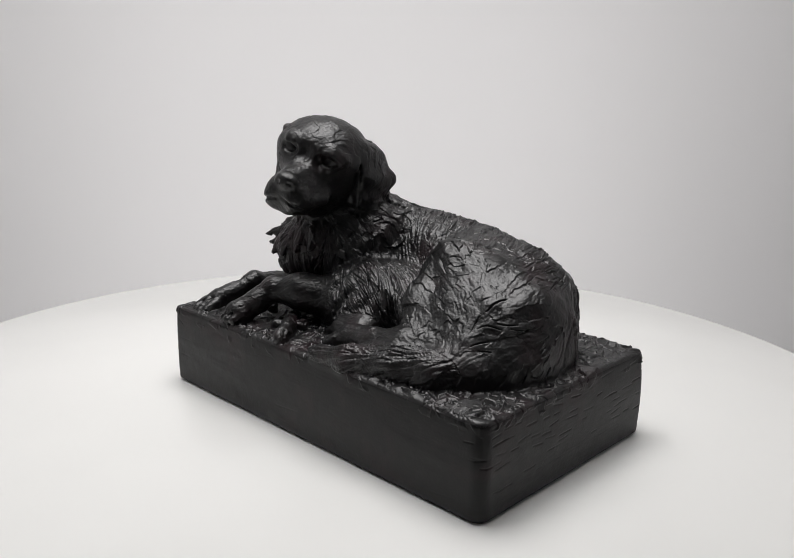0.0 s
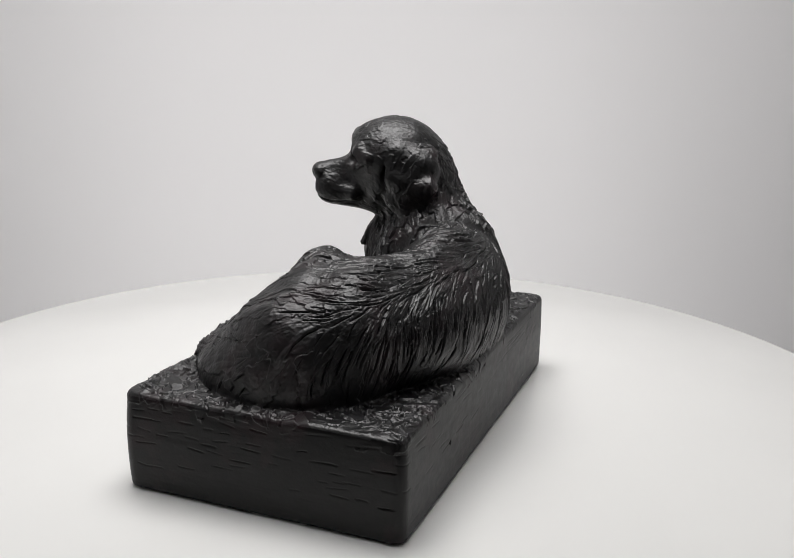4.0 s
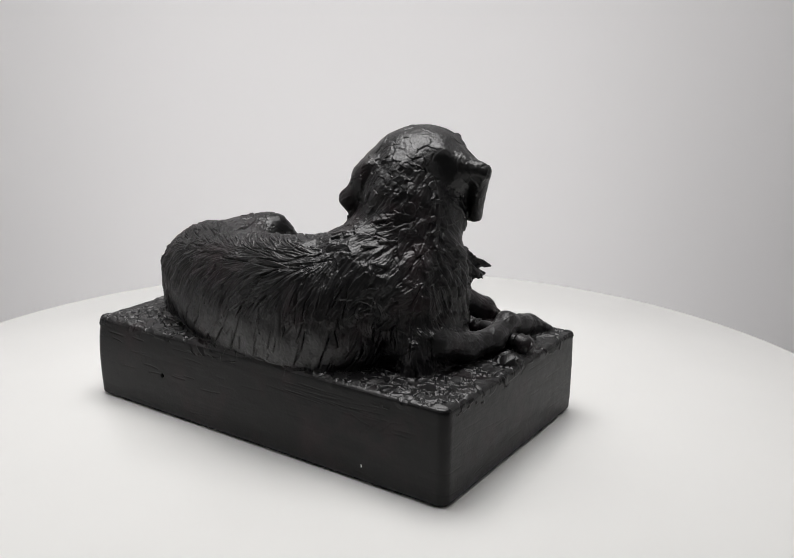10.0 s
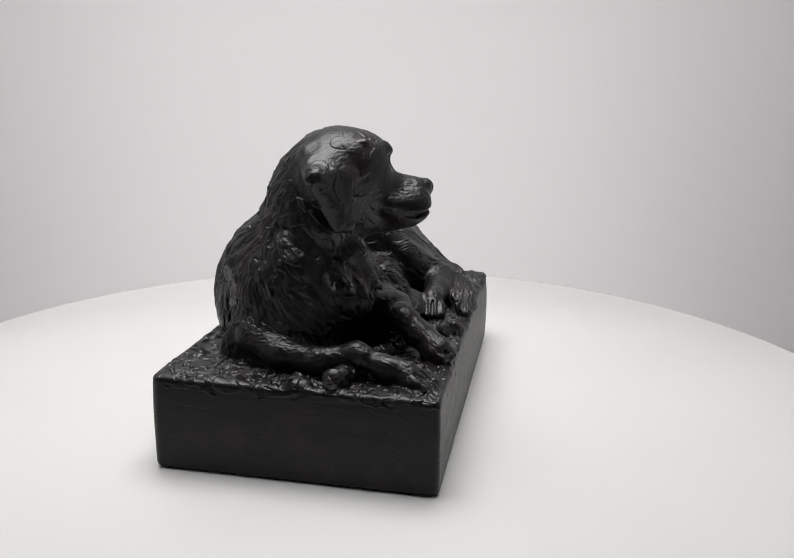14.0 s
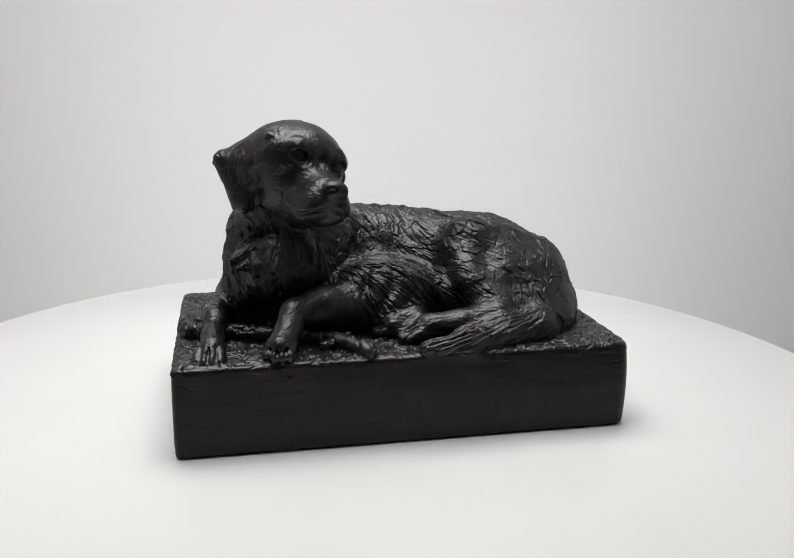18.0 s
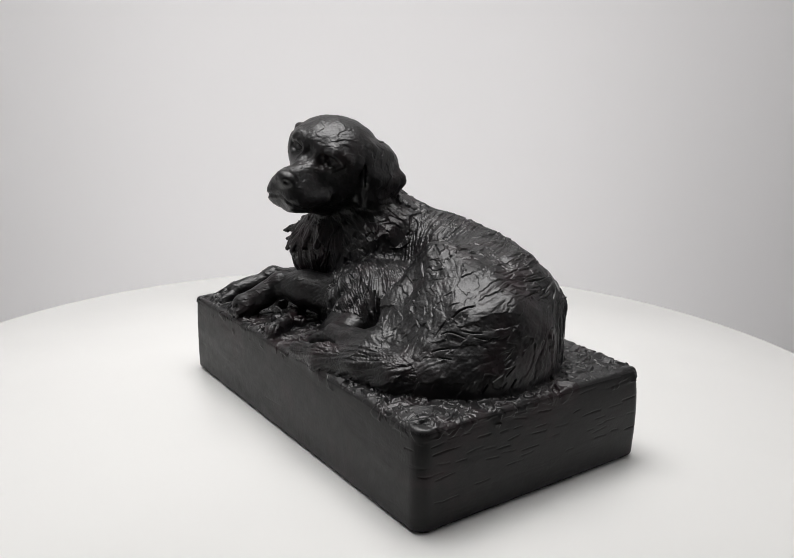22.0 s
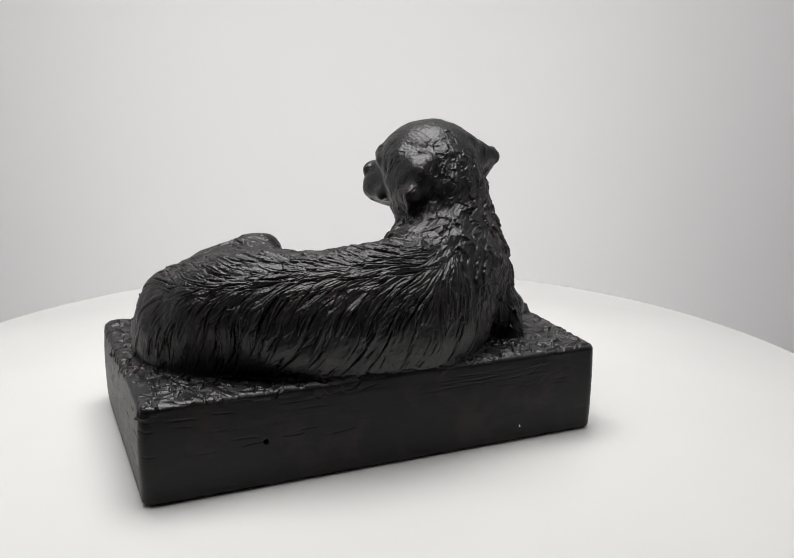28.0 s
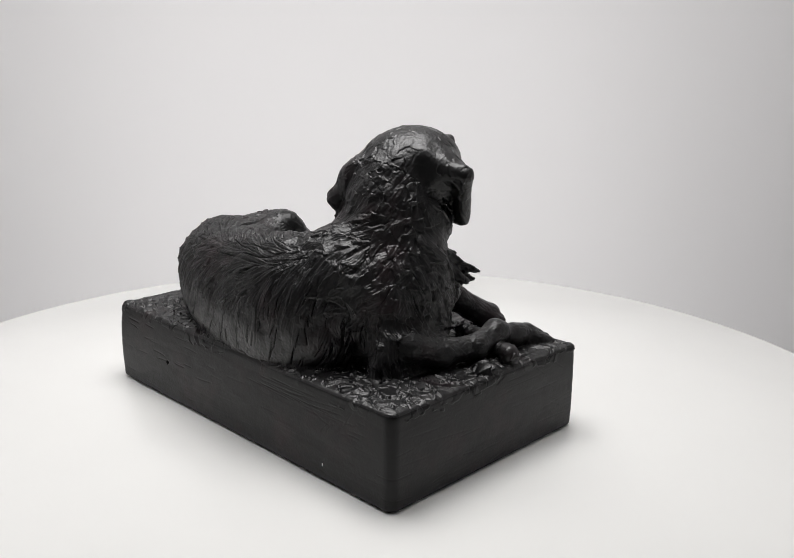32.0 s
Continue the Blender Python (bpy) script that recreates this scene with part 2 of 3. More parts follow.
def flap(triangles, r, k, where=EAR):
    """A sheet of triangles in the head's space, r thick to each side."""
    for tri in triangles:
        a, b, c = (np.array(hp(*q), np.float32) for q in tri)
        lo, hi = np.minimum(np.minimum(a, b), c), np.maximum(np.maximum(a, b), c)
        sl, x, y, z = block((lo + hi) / 2, (hi - lo) / 2 + r + k + 4)
        n = np.cross(b - a, c - a)
        inside, edge = 0.0, None
        for p, q in ((a, b), (b, c), (c, a)):
            d = q - p
            u, v, w = x - p[0], y - p[1], z - p[2]
            out = np.cross(d, n)
            inside = inside + np.sign(-(u * out[0] + v * out[1] + w * out[2]))
            h = np.clip((u * d[0] + v * d[1] + w * d[2]) / float(d @ d), 0, 1)
            e = (u - h * d[0]) ** 2 + (v - h * d[1]) ** 2 + (w - h * d[2]) ** 2
            edge = e if edge is None else np.minimum(edge, e)
        u, v, w = x - a[0], y - a[1], z - a[2]
        plane = (u * n[0] + v * n[1] + w * n[2]) ** 2 / float(n @ n)
        blend(sl, np.sqrt(np.where(inside >= 2.5, plane, edge)) - r, k, where)


def hchain(nodes, k=3.0, where=EAR, cut=False):
    chain([(*hp(*n[:3]), n[3]) for n in nodes], k, where, cut)


hball((8.3, -2.2, 2.1), (24.4, 24.8, 18.9), 6, HEAD)
hball((21, -2.8, 6.3), (9.3, 13.2, 8.1), 6, HEAD)
hball((8.3, 0.3, -9.5), (21.6, 20, 17.9), 8, HEAD)
hball((-9.8, 2.8, -14.3), (15.7, 19.7, 22), 8, NECK)
hlimb((23.4, 0.3, -10.3), (41.8, 0, -10.5), 12.7, 8.3, 6, MUZZLE)
hlimb((29.3, 1.5, -3.2), (47.5, 1.1, -7.2), 4.2, 2.9, 4, MUZZLE)
hball((39, -6.3, -16.9), (10.2, 5.5, 8), 4, MUZZLE)
hball((39.1, 6.6, -15.6), (10.7, 5.3, 7.9), 4, MUZZLE)
hlimb((18.1, 2.1, -20.5), (41, 1.2, -20.2), 9.1, 5.3, 5, MUZZLE)
hball((36.5, 0.5, 5), (6, 3.5, 3), 5, HEAD, cut=True)
hball((48.2, 2.3, -6.8), (4.3, 6.2, 4.4), 1.4, MUZZLE)
hlimb((52.2, -0.6, -7.0), (51, -4.2, -8.2), 1.2, 1.0, 0.5, HEAD, cut=True)
hlimb((52.2, 5.2, -7.0), (51, 8.8, -8.2), 1.2, 1.0, 0.5, HEAD, cut=True)
hlimb((54.5, 2.4, -10), (53, 1.6, -16), 0.7, 0.7, 1, HEAD, cut=True)
# lids and ears; the neck fills in behind the ear
hball((-0.8, -14.1, -20.6), (11.9, 8.2, 13.4), 4, NECK)
for s in (-1, 1):
    df, dl, du = (0.0, 0.0, 0.0) if s < 0 else (-2.0, 1.6, -2.2)
    hchain([(28.0 + df, 7 * s + dl, 9.6 + du, 1.2), (28.0 + df, 11 * s + dl, 10.0 + du, 1.7), (24.0 + df, 16.5 * s + dl, 7.0 + du, 1.7)], 4, HEAD)
    hball((33.6 + df, 10.4 * s + dl, 5.4 + du), (6.2, 6.6, 4.9), 1.2, HEAD, cut=True)
    hball((25.4 + df, 10.4 * s + dl, 5.3 + du), (4.2, 4.6, 4.3), 0.3, HEAD)
    hchain([(29.0 + df, 5.0 * s + dl, 5.6 + du, 1.0), (30.4 + df, 8.2 * s + dl, 9.0 + du, 1.5), (30.0 + df, 11.8 * s + dl, 9.2 + du, 1.5), (26.6 + df, 16.2 * s + dl, 5.6 + du, 1.1)], 1.0, HEAD)
    hchain([(29.0 + df, 5.0 * s + dl, 4.6 + du, 0.8), (30.0 + df, 8.6 * s + dl, 1.5 + du, 1.1), (29.4 + df, 12.0 * s + dl, 1.5 + du, 1.1), (26.6 + df, 16.0 * s + dl, 4.2 + du, 0.9)], 1.0, HEAD)
    hball((42.5, 5.4 * s + 1.4, -14.6), (7.0, 5.4, 6.4), 4, MUZZLE)
    hlimb((44, 1.4 + 7 * s, -16.5), (30, 1.2 + 11.5 * s, -15.5), 3.2, 4.0, 4, MUZZLE)
hchain([(50.2, 1.5, -15.6, 0.6), (49, -8.4, -18.2, 0.7), (42, -10.8, -20.6, 0.9), (36, -12.4, -20.8, 1.0), (30, -13.6, -19.6, 1.0), (25, -14.6, -17.0, 0.8)], 0.9, MUZZLE, True)
hchain([(50.2, 1.5, -15.6, 0.6), (49, 10, -18.2, 0.7), (42, 11.4, -20.6, 0.9), (36, 12.8, -20.8, 1.0), (30, 14, -19.6, 1.0), (25, 15, -17.0, 0.8)], 0.9, MUZZLE, True)
hball((0.9, -18.4, -3.8), (10.4, 9.5, 10.9), 5, HEAD)
hlimb((-0.8, -13.9, 3.7), (-5.4, -30, -2.6), 6.4, 3.8, 6, EAR)
hball((1.7, -23.6, -3.3), (9.4, 6.6, 8.4), 5, EAR)
flap([((-6.8, -16.9, 6.7), (6.9, -18.7, 7.5), (9.4, -24.2, -3.7)), ((-6.8, -16.9, 6.7), (9.4, -24.2, -3.7), (-4.8, -33.8, -4.8)),
      ((-4.8, -33.8, -4.8), (9.4, -24.2, -3.7), (8.9, -24, -24)), ((-4.8, -33.8, -4.8), (8.9, -24, -24), (5, -25.8, -25.1))], 2.8, 4.0)
flap([((-9.5, 15.2, 6.2), (5.5, 18.5, 8.7), (8, 22.7, -3.4)), ((-9.5, 15.2, 6.2), (8, 22.7, -3.4), (-10, 28.6, -5.8)),
      ((-10, 28.6, -5.8), (8, 22.7, -3.4), (7.7, 22.3, -15.9)), ((-10, 28.6, -5.8), (7.7, 22.3, -15.9), (-7.6, 25.8, -13.7)),
      ((-7.6, 25.8, -13.7), (7.7, 22.3, -15.9), (1.8, 26.5, -19.8))], 2.6, 5.0)
hball((-4.6, 20.3, -0.3), (10, 6.2, 9.2), 5, EAR)
hball((-1, 21.8, -10), (9, 4.9, 9), 5, EAR)
hchain([(14.5, -24.6, -6, 0.5), (14.0, -23.4, -11, 0.9), (13.5, -22.8, -16, 1.3), (12.5, -21.8, -24, 1.5)], 1.8, HEAD, True)
hchain([(11.5, 19, 8, 0.8), (12.5, 22, -2, 1.2), (12.5, 23, -12, 1.4), (10, 23, -20, 1.4)], 2.0, HEAD, True)
# a pressed pellet on the temple
hball((17.4, -20.1, 10.6), (3.2, 3.1, 3.2), 0.5, HEAD)

# legs and paws, tail, then twigs and stones


def paw(x, y, z, ux, uy, wide):
    """A paw of four toes, pointing along (ux, uy)."""
    px, py = -uy, ux
    ball((x - 1.5 * ux, y - 1.5 * uy, z), (6.5, 6.5, 5), 3, LEG)
    for i, s in enumerate((-1.5, -0.5, 0.5, 1.5)):
        far = 7.2 - abs(s) * 1.8
        cx, cy = x + px * s * wide, y + py * s * wide
        limb((cx - ux, cy - uy, z + 1.4), (cx + ux * far, cy + uy * far, z - 1.2), 2.5, 2.3, 0.5, LEG)
    for s in (-1, 0, 1):
        cx, cy = x + px * s * wide, y + py * s * wide
        limb((cx, cy, z + 4.2), (cx + 9 * ux, cy + 9 * uy, z - 0.5), 0.7, 0.9, 0.6, LEG, cut=True)



ball((-70, -24, 50), (17, 20, 12), 4, BODY, cut=True)
chain([(-81.3, 26.7, 56.2, 6.7), (-86.9, 11.3, 50.2, 6.2), (-91.5, -8.6, 50.1, 5.1), (-90.2, -24, 53.7, 5.2)], 4, LEG)
chain([(-89.9, -24.1, 54, 4.8), (-91.8, -37.2, 49.3, 4.7), (-91.9, -46.5, 47.8, 5.3)], 4, LEG)
chain([(-26, -20, 56, 12), (-40, -30, 59, 9), (-53, -38, 59.1, 6)], 5, LEG)
chain([(-53, -38.1, 59.8, 5.8), (-56.5, -45.6, 53.9, 5.6), (-61, -55.8, 48.2, 6.4)], 4, LEG)
paw(-93.1, -51.7, 45.1, -0.1, -1, 3.4)
paw(-61, -55.7, 47.4, -0.25, -0.97, 3.4)
chain([(46.4, -40.3, 52.3, 10.2), (28, -42, 51, 6.5), (12, -42, 50.5, 6)], 4, LEG)
paw(5, -43, 47.5, -1, -0.15, 3.1)
limb((8, -30, 50), (-4, -32, 49), 7, 5.5, 4, LEG)
paw(-6, -32.5, 47.5, -1, -0.1, 2.4)
chain([(91.8, -13.9, 49, 6.4), (81.5, -31.8, 48.6, 7.5), (68.1, -43.5, 48.2, 8.6), (48.3, -49.4, 47.7, 8.2), (27.6, -56.7, 45.8, 6.6), (7.8, -60.1, 44.7, 3.6)], 4, TAIL)
chain([(-48, -30, 45.5, 3), (-33, -43, 46, 3.3), (-20, -58.8, 45.5, 3.6)], 1, GROUND)
limb((-40, -47, 45), (-28, -40, 45.5), 2.2, 2.6, 1, GROUND)
limb((-104.5, -17.5, 46.4), (-64, -32, 46.5), 4, 3.4, 1, GROUND)
ball((-103.2, -1.7, 43.6), (5, 6.1, 3.3), 2, GROUND)

dog_only = field.copy()
dog_zone = zone.copy()

# the plinth: cast by hand, not quite square, with bellied sides and soft edges
_, X, Y, Z = block((0, 0, 70), (200, 200, 200))
TOP = 43.0
CORNERS = [(-110.35, -64.26), (111.03, -63.8), (108.38, 63.66), (-109.09, 64.37)]
belly_in = np.where(Z > 20, 1.1, 0.6) * ((Z - 20.0) / 22.0) ** 2 * np.clip(0.75 + X / 300, 0.4, 1.2)
soft_r = 4.6 + 1.6 * np.tanh(X / 40) * np.clip(1 - Y / 64, 0, 1)


def side_of(i):
    """Distance outwards from the plinth's side that starts at corner i."""
    (ax, ay), (bx, by) = CORNERS[i], CORNERS[(i + 1) % 4]
    m = math.hypot(bx - ax, by - ay)
    return (X - ax) * ((by - ay) / m) - (Y - ay) * ((bx - ax) / m) + belly_in


qx = np.maximum(side_of(1), side_of(3)) + soft_r
qy = np.maximum(side_of(0), side_of(2)) + soft_r
side = np.sqrt(np.maximum(qx, 0) ** 2 + np.maximum(qy, 0) ** 2) + np.minimum(np.maximum(qx, qy), 0) - soft_r
R = 1.9
qz = np.abs(Z - TOP / 2) - TOP / 2 + R
plinth = np.sqrt(np.maximum(side + R, 0) ** 2 + np.maximum(qz, 0) ** 2) + np.minimum(np.maximum(side + R, qz), 0) - R
del qx, qy, side, qz
full = (slice(None),) * 3
zone[...] = 0
blend(full, plinth.astype(np.float32), 2.5, 0)
zone[...] = np.where(dog_only < plinth, dog_zone, 0)
del plinth, dog_zone, dog_only


def nets(f):
    """A quad mesh of the surface f = 0 (naive surface nets): points in millimetres, quads, and the cell of each point."""
    n = f < 0
    c = np.zeros(tuple(s - 1 for s in f.shape), np.int8)
    for i in (0, 1):
        for j in (0, 1):
            for k in (0, 1):
                c += n[i:i + c.shape[0], j:j + c.shape[1], k:k + c.shape[2]]
    cell = np.argwhere((c > 0) & (c < 8))
    index = np.full(c.shape, -1, np.int32)
    index[tuple(cell.T)] = np.arange(len(cell))
    corner = {(i, j, k): f[cell[:, 0] + i, cell[:, 1] + j, cell[:, 2] + k] for i in (0, 1) for j in (0, 1) for k in (0, 1)}
    total, count = np.zeros((len(cell), 3)), np.zeros(len(cell))
    for a in corner:
        for axis in range(3):
            if a[axis]:
                continue
            b = tuple(1 if q == axis else a[q] for q in range(3))
            fa, fb = corner[a], corner[b]
            cross = (fa < 0) != (fb < 0)
            t = np.where(cross, fa / np.where(cross, fa - fb, 1), 0)
            p = np.tile(np.array(a, float), (len(cell), 1))
            p[:, axis] += t
            total += p * cross[:, None]
            count += cross
    points = LOW + STEP * (cell + total / count[:, None])
    quads = []
    for axis in range(3):
        u, v = (axis + 1) % 3, (axis + 2) % 3
        lo = [slice(1, -1)] * 3
        lo[axis] = slice(0, -1)
        hi = list(lo)
        hi[axis] = slice(1, None)
        a, b = n[tuple(lo)], n[tuple(hi)]
        e = np.argwhere(a != b)
        flip = b[tuple(e.T)]
        off = np.ones(3, int)
        off[axis] = 0
        e = e + off
        around = []
        for du, dv in ((-1, -1), (0, -1), (0, 0), (-1, 0)):
            q = e.copy()
            q[:, u] += du
            q[:, v] += dv
            around.append(index[tuple(q.T)])
        quad = np.stack(around, 1)
        quad[flip] = quad[flip][:, ::-1]
        quads.append(quad)
    return points, np.concatenate(quads), cell


points, quads, cell = nets(field)
where = zone[tuple((cell + np.round((points - LOW) / STEP - cell).astype(int)).T)]
del field, zone


def relax(p, q, times, share=0.5):
    """Even out the net: each point moves part of the way to its neighbours' mean."""
    count = np.bincount(q.ravel(), minlength=len(p)) * 2.0
    for _ in range(times):
        total = np.zeros_like(p)
        for k in range(3):
            for i in range(4):
                total[:, k] += np.bincount(q[:, i], p[q[:, (i + 1) % 4], k] + p[q[:, (i + 3) % 4], k], len(p))
        p = p + share * (total / count[:, None] - p)
    return p


def split(p, q, tags):
    """Cut every quad into four."""
    n = len(p)
    pairs = np.sort(np.concatenate([q[:, [i, (i + 1) % 4]] for i in range(4)]), axis=1)
    key = pairs[:, 0].astype(np.int64) * n + pairs[:, 1]
    unique, back = np.unique(key, return_inverse=True)
    ends = np.stack([unique // n, unique % n], 1)
    back = back.reshape(4, -1).T + n
    mid = n + len(unique) + np.arange(len(q))
    p = np.concatenate([p, p[ends].mean(1), p[q].mean(1)])
    tags = np.concatenate([tags, tags[ends[:, 0]], tags[q[:, 0]]])
    small = [np.stack([q[:, i], back[:, i], mid, back[:, (i + 3) % 4]], 1) for i in range(4)]
    return p, np.concatenate(small), tags


def normals(p, q):
    a, b, c, d = (p[q[:, i]] for i in range(4))
    face = np.cross(c - a, d - b)
    out = np.stack([sum(np.bincount(q[:, i], face[:, k], len(p)) for i in range(4)) for k in range(3)], 1)
    return out / (np.linalg.norm(out, axis=1, keepdims=True) + 1e-9)


points = relax(points, quads, 1, 0.4)
points, quads, where = split(points, quads, where)
points = relax(points, quads, 2, 0.5)
normal = normals(points, quads)
rng = np.random.default_rng(7)


class Dabs:
    """Overlapping strokes of a modelling tool, pressed along a direction of flow."""

    def __init__(self, size=4.0):
        self.size = size
        key = np.floor((points - LOW) / size).astype(int)
        order = np.lexsort(key.T)
        self.cells = {}
        k = key[order]
        cut = np.flatnonzero(np.any(np.diff(k, axis=0) != 0, axis=1)) + 1
        for run in np.split(order, cut):
            self.cells[tuple(key[run[0]])] = run
        self.lift = np.zeros(len(points))

    def near(self, p, d, L, W):
        half = np.abs(d) * L + W + 0.5
        a, b = (np.floor((p + s * half - LOW) / self.size).astype(int) for s in (-1, 1))
        got = [self.cells[(i, j, k)] for i in range(a[0], b[0] + 1) for j in range(a[1], b[1] + 1) for k in range(a[2], b[2] + 1) if (i, j, k) in self.cells]
        return np.concatenate(got) if got else np.empty(0, int)

    def press(self, seeds, flow, length, width, height, spread=0.2, bend=0.3, edge=0.15, zones=None, tilt=0.3, comb=0.0, cut=False):
        """height: how proud the stroke's far end stands; tilt: its slant across; comb: fine ridges along it; cut: a groove."""
        for s in seeds:
            p, n = points[s], normal[s]
            d = flow[s] + rng.normal(0, spread, 3)
            d = d - n * (d @ n)
            m = np.linalg.norm(d)
            if m < 1e-3:
                continue
            d /= m
            w = np.cross(n, d)
            L, W = length * rng.uniform(0.55, 1.3), width * rng.uniform(0.6, 1.4)
            got = self.near(p, d, L, W)
            q = points[got] - p
            a, b, c = q @ d / L, q @ w, q @ n
            b = (b + bend * rng.normal() * a * a * W) / W
            r = a * a + np.abs(b) ** 1.2 + ragged[got]
            ok = (r < 1) & (np.abs(c) < L * 0.55) & (normal[got] @ n > 0.25)
            if zones is not None:
                ok &= np.isin(where[got], zones)
            got, a, b, r = got[ok], a[ok], b[ok], r[ok]
            h = height * rng.uniform(0.3, 1.0)
            if cut:
                self.lift[got] -= h * np.clip(1.2 * (1 - np.abs(b)), 0, 1) * np.clip((1 - a * a) * 2, 0, 1)
                continue
            mask = np.clip((1 - r) / edge, 0, 1)
            top = h * (0.1 + 0.9 * (a + 1) / 2) + height * tilt * rng.choice((-1, 1)) * rng.uniform(0.4, 1.4) * b
            if comb:
                top += comb * np.sin(b * W * 2 * np.pi / rng.uniform(0.9, 1.3) + rng.uniform(0, 6))
            self.lift[got] += mask * (top - self.lift[got])


    def carve(self, seeds, length, width, depth, burr, fall=2.2, stray=0.15, zones=None):
        """A thin cut that follows the flow, with clay pushed up along one side of it."""
        for s in seeds:
            v, path, off = s, [points[s]], rng.normal(0, stray)
            for i in range(int(length * rng.uniform(0.5, 1.3))):
                a = off
                d = flow[v] * math.cos(a) + np.cross(normal[v], flow[v]) * math.sin(a)
                q = points[v] + d * 1.1
                got = self.cells.get(tuple(np.floor((q - LOW) / self.size).astype(int)))
                if got is None:
                    break
                v = got[((points[got] - q) ** 2).sum(1).argmin()]
                if zones is not None and where[v] not in zones:
                    break
                path.append(points[v])
            if len(path) < 5:
                continue
            path = np.array(path)
            path[1:-1] = (path[:-2] + path[1:-1] + path[2:]) / 3
            lo, hi = path.min(0) - fall - width, path.max(0) + fall + width
            got = self.box(lo, hi)
            if zones is not None:
                got = got[np.isin(where[got], zones)]
            gap = ((points[got][:, None] - path[None]) ** 2).sum(2)
            k = gap.argmin(1)
            ok = (gap[np.arange(len(got)), k] < (fall + width) ** 2) & (k > 0) & (k < len(path) - 1)
            got, k = got[ok], k[ok]
            along = path[np.minimum(k + 1, len(path) - 1)] - path[np.maximum(k - 1, 0)]
            along /= np.linalg.norm(along, axis=1, keepdims=True) + 1e-9
            b = ((points[got] - path[k]) * np.cross(normal[got], along)).sum(1) * rng.choice((-1, 1), p=(0.3, 0.7))
            amp = np.sin(np.pi * np.clip(k / (len(path) - 1), 0, 1)) ** 0.6 * rng.uniform(0.4, 1.1)
            ridge = burr * np.clip(b / width, 0, 1) * np.clip(1 - (b - width) / fall, 0, 1)
            self.lift[got] += amp * (ridge - depth * np.clip(1.3 - 1.3 * np.abs(b) / width, 0, 1))

    def box(self, lo, hi):
        a, b = (np.floor((q - LOW) / self.size).astype(int) for q in (lo, hi))
        got = [self.cells[(i, j, k)] for i in range(a[0], b[0] + 1) for j in range(a[1], b[1] + 1) for k in range(a[2], b[2] + 1) if (i, j, k) in self.cells]
        return np.concatenate(got) if got else np.empty(0, int)


def pick(zones, count, test=None):
    ok = np.isin(where, zones)
    if test is not None:
        ok &= test
    ids = np.flatnonzero(ok)
    return rng.choice(ids, min(count, len(ids)), replace=False) if len(ids) else ids


def shingled(seeds):
    """The strokes furthest from the spine first, so that each tip lies over the next root."""
    return seeds[np.argsort(-(reach[seeds, 0] + rng.normal(0, 3, len(seeds))))]


# the coat parts along the spine, which runs over the rolled back and round the rump to the tail
SPINE = np.array([(-58, 34, 103), (-34, 51, 91), (-15, 56, 86), (6, 54, 86), (28, 50, 86), (48, 48, 84), (66, 42, 82), (82, 30, 80), (92, 13, 74), (96, -4, 66), (93, -16, 59), (84, -34, 56)], float)
knots = np.concatenate([np.linspace(a, b, 12, endpoint=False) for a, b in zip(SPINE, SPINE[1:])])
course = np.gradient(knots, axis=0)
course /= np.linalg.norm(course, axis=1, keepdims=True)
nearest = np.empty(len(points), int)
for i in range(0, len(points), 100000):
    nearest[i:i + 100000] = ((points[i:i + 100000, None] - knots[None]) ** 2).sum(2).argmin(1)
away = points - knots[nearest]
reach = np.linalg.norm(away, axis=1, keepdims=True) + 1e-6
flow = course[nearest] * 0.8 + away / reach * np.clip(reach / 22, 0.45, 1.0)
flow[:, 2] -= 0.35 * np.clip(reach[:, 0] / 40, 0, 1)

px, py, pz = points.T
m = where == NECK
flow[m] = np.stack([0.55 + 0 * px, 0.35 * np.sign(py - 8), -0.75 + 0 * px], 1)[m]
m = (where == RUFF) | ((where == BODY) & (px < -62))
flow[m] = np.stack([-0.1 + 0 * px, -0.35 + 0.0 * px, -0.9 + 0 * px], 1)[m]
belly = (where == BODY) & (py < 2) & (px > -45) & (pz < 92)
flow[belly] = np.stack([0.1 + 0.55 * np.sin(px / 15 + pz / 26 - 0.6), -0.5 + 0 * px, -0.75 + 0 * px], 1)[belly]
thigh = (where == THIGH) & (py < 2) & (px < 78)
flow[thigh] = np.stack([0.75 + 0 * px, -0.45 + 0 * px, -0.5 - 0.3 * np.clip((70 - px) / 40, 0, 1)], 1)[thigh]
m = where == TAIL
flow[m] = np.stack([-0.85 + 0 * px, np.clip((px - 55) / 40, -0.2, 1) * -0.5 - 0.15, -0.35 + 0 * px], 1)[m]
m = where == LEG
flow[m] = np.where((px < -75)[:, None], (-0.1, -1, -0.1), np.where((px < -20)[:, None], (-0.6, -0.7, -0.3), (-1, -0.1, 0)))[m]
m = np.isin(where, (HEAD, MUZZLE))
flow[m] = -FWD + np.array((0, 0, -0.35))
m = where == EAR
flow[m] = (0.05, -0.1, -1)
flow /= np.linalg.norm(flow, axis=1, keepdims=True) + 1e-9

